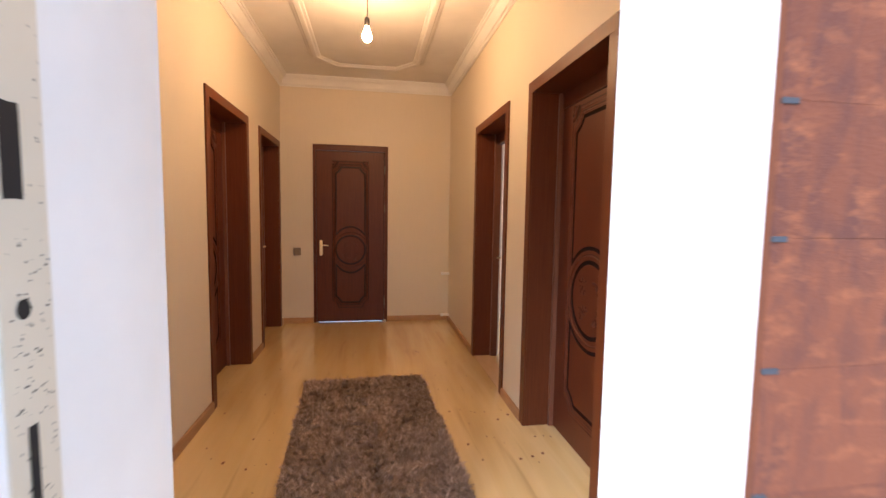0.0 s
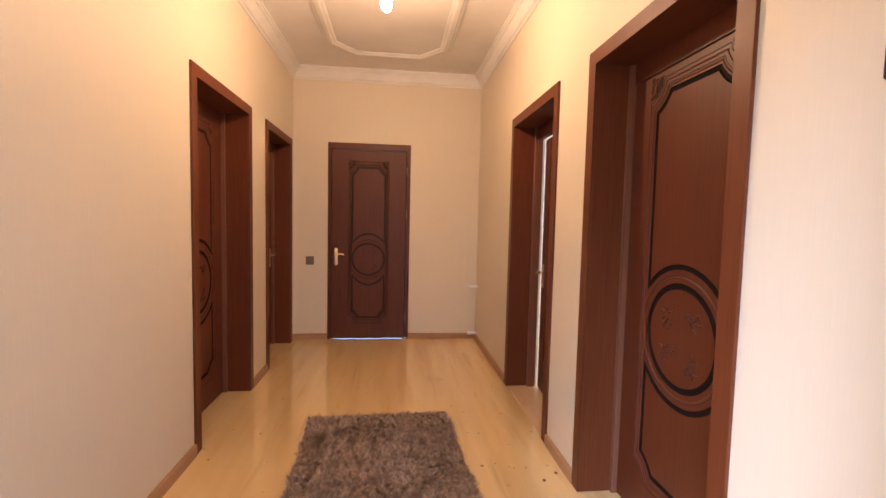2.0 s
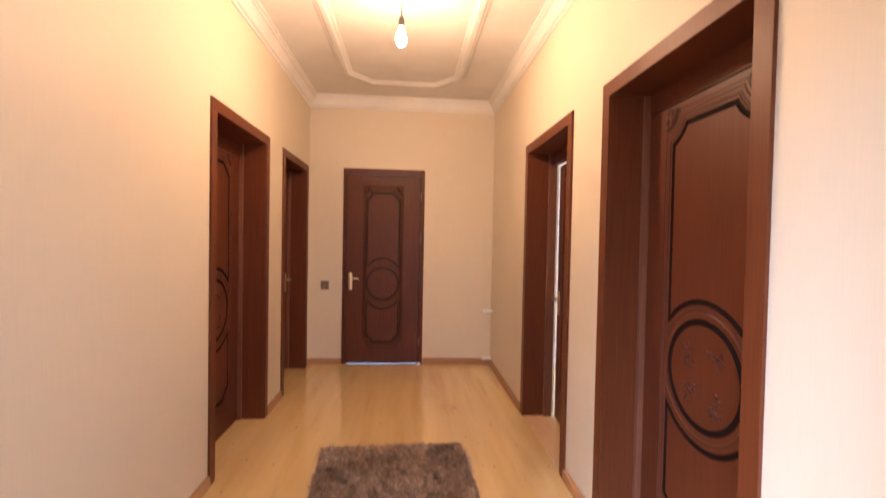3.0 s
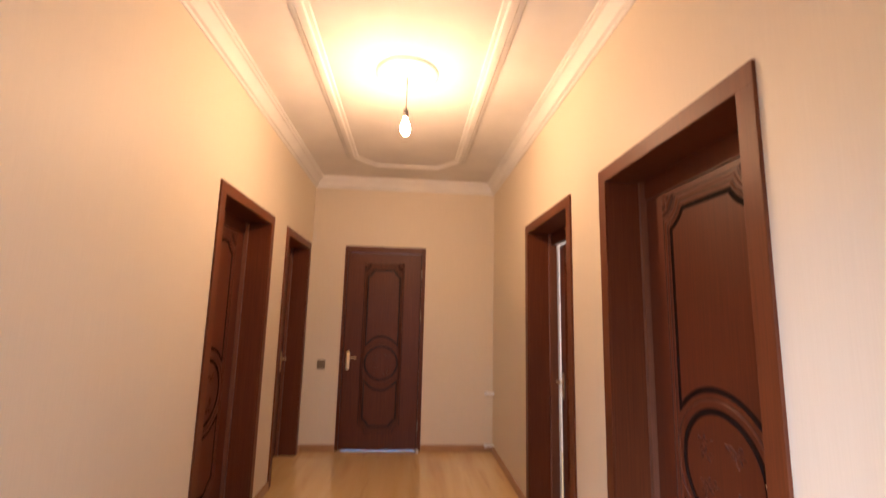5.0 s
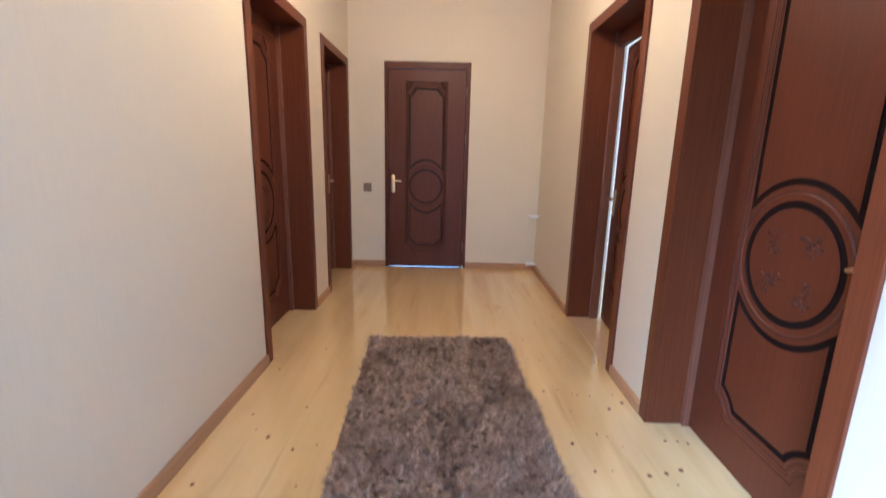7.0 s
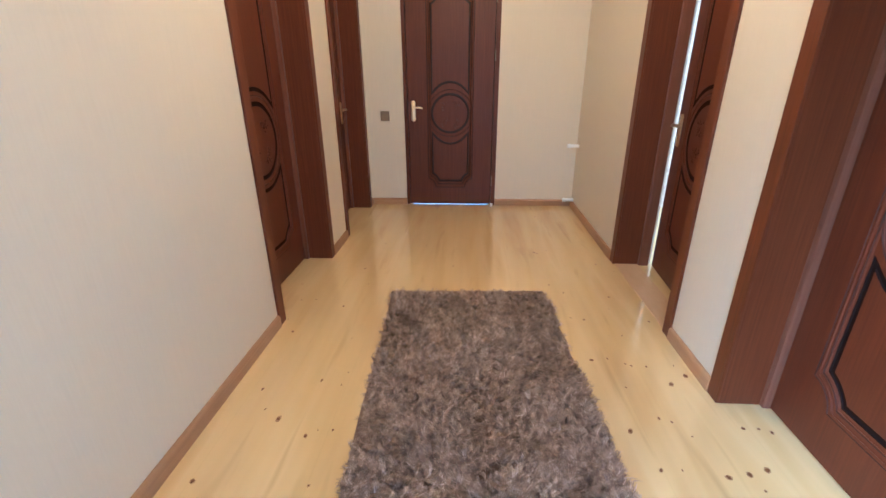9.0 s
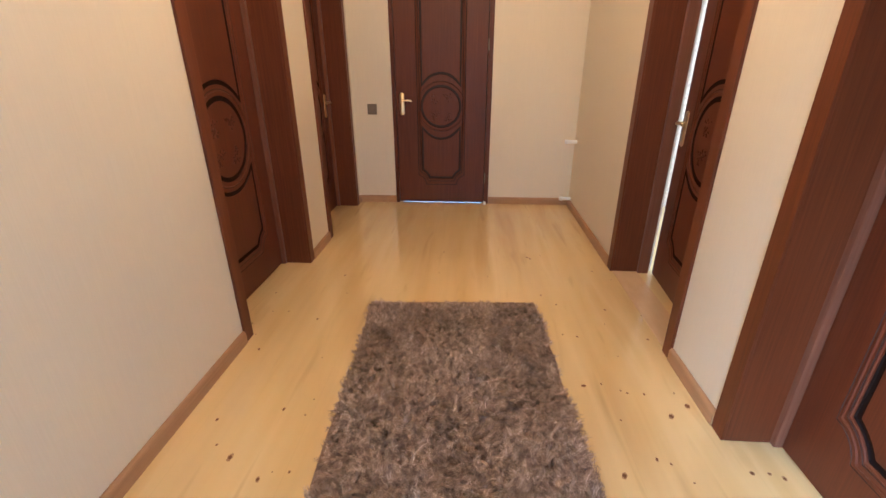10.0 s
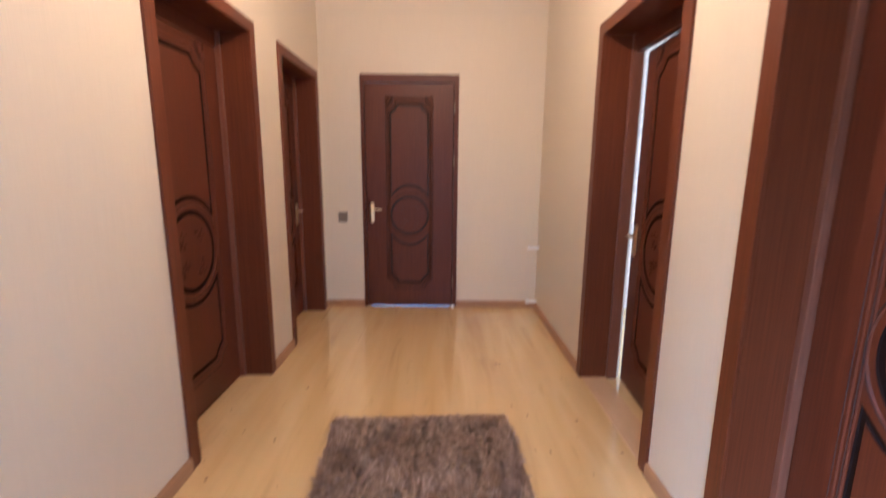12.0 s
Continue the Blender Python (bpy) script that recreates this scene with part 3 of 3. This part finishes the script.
# ---- lamp ----
def hanging_bulb():
    lamp = tagged(new("hanging_bulb"), "bare lit light bulb hanging on a cord", "lamp")
    lamp.location = (CX + 0.008, CY - 0.012, ZC)
    bm = bmesh.new()
    tube(bm, [(0, 0, -0.028), (0.002, 0, -0.12), (0.0, 0, -0.235)], 0.0035, 8)
    part("cord", bm, M_DARKCORD, lamp, "thin dark cord", 60)
    part("socket", lathe(bmesh.new(), [(0.0, -0.228), (0.010, -0.230), (0.017, -0.242), (0.018, -0.285), (0.015, -0.290), (0.0, -0.290)], 20), M_DARKCORD, lamp, "dark lamp socket", 40)
    part("bulb", lathe(bmesh.new(), [(0.0, -0.288), (0.013, -0.290), (0.015, -0.305), (0.024, -0.325), (0.030, -0.345), (0.030, -0.358), (0.025, -0.375), (0.014, -0.387), (0.0, -0.391)], 24), M_BULB, lamp, "glowing glass bulb", 80)


hanging_bulb()


# ---- rug ----
RUG = (-0.287, 0.597, 4.10, 5.735)


def rug():
    r = tagged(new("rug"), "grey-brown shaggy long-pile rug lying on the floor", "rug")
    x0, x1, y0, y1 = RUG
    r.location = ((x0 + x1) / 2, (y0 + y1) / 2, 0)
    r.rotation_euler = (0, 0, radians(2.8))
    w, l = x1 - x0, y1 - y0
    bm = bmesh.new()
    nx, ny = 24, 44
    rng = random.Random(3)
    grid = []
    for j in range(ny + 1):
        row = []
        for i in range(nx + 1):
            x, y = (i / nx - 0.5) * w, (j / ny - 0.5) * l
            if i in (0, nx):
                x += 0.012 * noise.noise(Vector((i, y * 5, 0.3)))
            row.append(bm.verts.new((x, y, 0.012 + 0.004 * noise.noise(Vector((x * 9, y * 9, 2))))))
        grid.append(row)
    for j in range(ny):
        for i in range(nx):
            bm.faces.new((grid[j][i], grid[j][i + 1], grid[j + 1][i + 1], grid[j + 1][i]))
    rim = [e for e in bm.edges if len(e.link_faces) == 1]
    ext = bmesh.ops.extrude_edge_only(bm, edges=rim)
    for v in ext["geom"]:
        if isinstance(v, bmesh.types.BMVert):
            v.co.z = 0.0
    part("backing", bm, M_BACKING, r)
    # pile: wavy locks of strands that lie over one another
    g = np.random.default_rng(11)
    n_cl, per = 13500, 9
    cx, cy = (g.random(n_cl) - 0.5) * (w - 0.012), (g.random(n_cl) - 0.5) * (l - 0.012)
    flow = -0.9 + 1.5 * np.sin(5.1 * cx + 4.0 * cy + 1.0) + 1.3 * np.sin(7.3 * cy - 6.0 * cx) + 0.9 * np.sin(19.0 * cx + 13.0 * cy) + g.normal(0, 0.75, n_cl)
    n = n_cl * per
    ox, oy = g.normal(0, 0.0036, n), g.normal(0, 0.0036, n)
    bx, by = np.repeat(cx, per) + ox, np.repeat(cy, per) + oy
    bx, by = np.clip(bx, -w / 2 + 0.002, w / 2 - 0.002), np.clip(by, -l / 2 + 0.002, l / 2 - 0.002)
    ang = np.repeat(flow, per) + g.normal(0, 0.20, n)
    ln = np.repeat(g.uniform(0.038, 0.080, n_cl), per) * g.uniform(0.85, 1.1, n)
    lean = np.repeat(g.uniform(0.95, 1.45, n_cl), per) * g.uniform(0.93, 1.07, n)
    curl = np.repeat(g.normal(0, 2.6, n_cl), per) + g.normal(0, 0.30, n)
    wave = np.repeat(g.normal(0, 0.9, n_cl), per) + g.normal(0, 0.15, n)
    near_edge = np.minimum(w / 2 - np.abs(bx), l / 2 - np.abs(by))
    ln = ln * np.clip(0.45 + near_edge / 0.06, 0.45, 1.0) * np.clip(0.13 + (l / 2 - 0.035 - by) / 0.08, 0.13, 1.0)
    wid = g.uniform(0.0007, 0.0014, n)
    verts = np.zeros((n, 9, 3))
    px, py, pz = bx.copy(), by.copy(), np.repeat(g.uniform(0.004, 0.030, n_cl), per) * np.clip(0.4 + near_edge / 0.06, 0.4, 1.0)
    for s in range(5):
        f = s / 4.0
        a = ang + curl * f + wave * np.sin(6.0 * f)
        sx, sy = -np.sin(a) * wid, np.cos(a) * wid
        pull = 0.16 * f
        px, py = px - ox * pull, py - oy * pull
        if s < 4:
            verts[:, 2 * s] = np.stack([px - sx, py - sy, pz], 1)
            verts[:, 2 * s + 1] = np.stack([px + sx, py + sy, pz], 1)
        else:
            verts[:, 8] = np.stack([px, py, pz], 1)
        el = np.clip(lean * (0.45 + 0.95 * f), 0.1, 1.85)
        step = ln / 4.0
        px, py, pz = px + np.cos(a) * np.sin(el) * step, py + np.sin(a) * np.sin(el) * step, np.maximum(pz + np.cos(el) * step, 0.006)
    base = np.arange(n)[:, None] * 9
    quads = np.concatenate([base + np.array([0, 1, 3, 2]), base + np.array([2, 3, 5, 4]), base + np.array([4, 5, 7, 6])])
    tris = base + np.array([6, 7, 8])
    me = bpy.data.meshes.new("pile")
    me.from_pydata(verts.reshape(-1, 3).tolist(), [], quads.tolist() + tris.tolist())
    me.materials.append(M_SHAG)
    me.shade_smooth()
    pile = new("shag", me)
    pile.parent = r
    tagged(pile, "tangled grey-brown strands", kind="stuff")


rug()


# ---- floor knots ----
def knots():
    rng = random.Random(8)
    right = [(0.608, 5.86, 7), (0.676, 5.76, 7), (0.587, 6.38, 11), (0.605, 6.36, 8), (0.68, 6.42, 5), (0.973, 6.19, 7), (1.06, 6.08, 4), (0.926, 5.72, 8),
             (0.886, 5.58, 4), (1.10, 5.675, 5), (1.17, 5.68, 7), (0.659, 5.475, 6), (0.725, 5.46, 7), (1.055, 5.457, 8), (0.815, 5.32, 2), (0.875, 5.316, 4)]
    near = [(0.676, 5.11, 12), (0.75, 5.125, 6), (0.817, 5.09, 5), (0.84, 5.077, 7), (0.904, 5.074, 7), (1.025, 5.088, 5), (0.963, 4.96, 13), (1.046, 5.018, 14),
            (0.77, 4.93, 5), (0.709, 4.69, 12), (0.836, 4.76, 7), (0.876, 4.744, 6), (1.12, 4.725, 9), (1.174, 4.726, 7), (1.211, 4.711, 9), (0.956, 4.509, 13),
            (1.028, 4.524, 12), (1.095, 4.545, 14), (0.752, 4.525, 8), (0.821, 4.529, 4), (0.919, 4.677, 4), (1.042, 4.465, 6), (0.702, 7.227, 8), (0.697, 7.50, 9)]
    left = [(-0.896, 5.48, 7), (-0.832, 5.387, 4), (-0.762, 5.27, 8), (-0.908, 5.80, 5), (-0.84, 5.60, 4), (-0.754, 5.606, 6), (-0.577, 5.54, 8), (-0.571, 6.045, 8),
            (-0.499, 5.82, 4), (-0.521, 6.51, 6), (-0.495, 4.907, 8), (-0.403, 4.883, 4), (-0.397, 4.966, 4), (-0.45, 5.227, 4), (-0.721, 4.84, 8), (-0.66, 4.728, 5),
            (-0.587, 4.68, 13), (-0.456, 4.604, 9), (-0.421, 4.633, 3), (-0.366, 4.637, 6), (-0.374, 4.405, 6), (-0.75, 4.40, 11), (-0.563, 7.056, 5), (-0.20, 6.48, 4),
            (0.021, 6.443, 6), (0.013, 6.113, 6), (0.313, 6.077, 4)]
    spots = right + near + left
    for k in range(14):
        spots.append((rng.uniform(XL + 0.03, XR - 0.03), rng.uniform(3.3, 4.3), rng.choice((2, 3, 4, 5))))
    dark, halo = bmesh.new(), bmesh.new()
    for x, y, mm in spots:
        for bm, k, z in ((halo, 1.55, 0.0006), (dark, 1.0, 0.001)):
            ring = []
            ph, st, tilt = rng.uniform(0, 6), rng.uniform(1.0, 1.6), rng.uniform(-0.5, 0.5)
            for i in range(14):
                a = 2 * math.pi * i / 14
                r = mm * 0.00052 * k * (1 + 0.16 * math.sin(2 * a + ph) + 0.08 * math.sin(5 * a))
                u, v = r * math.cos(a), r * st * math.sin(a)
                ring.append(bm.verts.new((x + u * math.cos(tilt) - v * math.sin(tilt), y + u * math.sin(tilt) + v * math.cos(tilt), z)))
            bm.faces.new(ring)
    tagged(part("knots", dark, M_KNOT, floor, "dark brown knots in the floor"), kind="stuff")
    tagged(part("knot_halos", halo, M_KNOT_RING, floor, "amber rings round the knots"), kind="stuff")


knots()


# ---- small fixtures ----
def light_switch():
    s = tagged(new("light_switch"), "square bronze-brown light switch on the end wall", "switch")
    s.location = (-0.682, YF, 0.842)
    part("plate", boxes((-0.041, 0.041, -0.009, 0.0, -0.044, 0.044), bevel=0.003), M_BRONZE, s)
    part("rocker", boxes((-0.026, 0.026, -0.014, -0.009, -0.028, 0.028), bevel=0.002), M_BRONZE, s)


light_switch()


def pipe_stub(z):
    s = tagged(new("pipe_stub"), "short white plastic pipe stub sticking out near the corner", "pipe", "pipe stubs")
    s.location = (XR, YF - 0.075, z)
    bm = bmesh.new()
    tube(bm, [(0, 0, 0), (-0.075, 0, 0)], 0.015, 14)
    part("tube", bm, M_PIPE, s, smooth=50)
    bm = bmesh.new()
    tube(bm, [(-0.070, 0, 0), (-0.073, 0, 0), (-0.098, 0, 0), (-0.101, 0, 0)], [0.015, 0.019, 0.019, 0.015], 14)
    part("end_cap", bm, M_PIPE, s, smooth=50)


pipe_stub(0.585)
pipe_stub(0.078)


def wall_box():
    s = tagged(new("wall_box"), "black plastic control box mounted on the cream wall", "control box")
    s.location = (XR, 3.556, 1.64)
    part("body", boxes((-0.030, 0.0, -0.085, 0.085, -0.079, 0.079), bevel=0.006), M_BLACK, s)
    part("cover", boxes((-0.034, -0.030, -0.080, 0.080, -0.074, 0.052), bevel=0.0015), M_BLACK, s)
    part("marking", boxes((-0.0348, -0.034, 0.035, 0.060, 0.030, 0.034)), M_PIPE, s, "small white print")


wall_box()


def door_stopper():
    s = tagged(new("door_stopper"), "small white plastic stopper on the floor by the door", "stopper")
    s.location = (0.325, YF - 0.045, 0.0)
    part("body", lathe(bmesh.new(), [(0.0, 0.0), (0.013, 0.0), (0.013, 0.02), (0.010, 0.028), (0.0, 0.03)], 16), M_PIPE, s, smooth=40)


door_stopper()


# ---- entrance ----
def entrance_frame():
    f = tagged(new("entrance_frame"), "cream painted steel door frame with open lock slots and dark paint specks", "door frame", kind="structure")
    y0, y1 = 2.890, 2.966
    part("post", boxes((ENT[0], ENT[0] + 0.006, y0, y1, 0, 2.12), bevel=0.001), M_CREAM, f)
    part("head", boxes((ENT[0], ENT[1], y0, y1, 2.114, 2.12)), M_CREAM, f)
    part("outer_flange", boxes((ENT[0] - 0.03, ENT[0] + 0.004, 2.842, y0, 0, 2.12), bevel=0.001), M_PIPE, f, "white painted outer flange")
    x = ENT[0] + 0.0062
    # flat black shapes on the post paint the shade inside its openings
    for name, ya, yb, za, zb in (("lock_slot", 2.901, 2.930, 1.302, 1.412), ("lock_slot", 2.917, 2.932, 0.93, 1.053)):
        bm = bmesh.new()
        ring = []
        for k in range(20):
            a = 2 * math.pi * k / 20
            e = 0.28
            cx = math.copysign(abs(math.cos(a)) ** e, math.cos(a))
            cz = math.copysign(abs(math.sin(a)) ** e, math.sin(a))
            ring.append(bm.verts.new((x + 0.0004, (ya + yb) / 2 + cx * (yb - ya) / 2, (za + zb) / 2 + cz * (zb - za) / 2 + 0.004 * math.sin(3 * a))))
        bm.faces.new(ring)
        part(name, bm, M_HOLE, f, "flat black patch for the shade in a lock opening")
    bm = bmesh.new()
    bm.faces.new([bm.verts.new((x + 0.0004, 2.921 + 0.0105 * math.cos(2 * math.pi * k / 20), 1.184 + 0.0115 * math.sin(2 * math.pi * k / 20))) for k in range(20)])
    part("bolt_hole", bm, M_HOLE, f, "round black patch for the shade in a bolt hole")
    rng = random.Random(21)
    bm = bmesh.new()
    for k in range(150):
        y, z = rng.uniform(y0 + 0.01, y1 - 0.004), rng.choice((rng.gauss(1.12, 0.09), rng.uniform(0.7, 1.6)))
        r = rng.uniform(0.0006, 0.0019)
        st = rng.uniform(0.7, 1.5)
        bm.faces.new([bm.verts.new((x + 0.0003, y + r * st * math.cos(a), z + r * math.sin(a))) for a in [2 * math.pi * i / 7 for i in range(7)]])
    tagged(part("paint_specks", bm, M_HOLE, f, "dark paint specks"), kind="stuff")


entrance_frame()


# ---- clay blocks of the outer face ----
def facing():
    h, l, j = 0.1806, 0.3936, 0.0004
    back = part("mortar", boxes((ENT[1], 3.84, OUT + 0.002, OUT + 0.0115, 0, ZC), (-3.84, ENT[0], OUT + 0.002, OUT + 0.0115, 0, ZC), (ENT[0], ENT[1], OUT + 0.002, OUT + 0.0115, 2.12, ZC)), M_MORTAR, wall_south, "red-brown mortar")
    shapes = {}

    def block_mesh(w):
        k = round(w, 3)
        if k not in shapes:
            shapes[k] = mesh_of("clay_block", boxes((0, w, 0.0, 0.004, 0, h), bevel=0.0003), M_CLAY)
        return shapes[k]
    rng = random.Random(4)
    for row in range(12):
        z = 0.005 + row * (h + j)
        dab = part("mortar_dab", boxes((ENT[1] + 0.001, ENT[1] + 0.02 + 0.012 * rng.random(), OUT - 0.003, OUT + 0.003, z - 0.006, z + 0.002), bevel=0.001), M_DAB, wall_south, "grey mortar dab")
        x = ENT[1] + 0.001
        first = l if row % 2 else 0.30
        widths = [first, l, l, l]
        for w in widths:
            ob = new("clay_block", block_mesh(w))
            ob.location = (x, OUT - rng.uniform(0.0, 0.0005), z)
            ob.parent = wall_south
            x += w + j


facing()
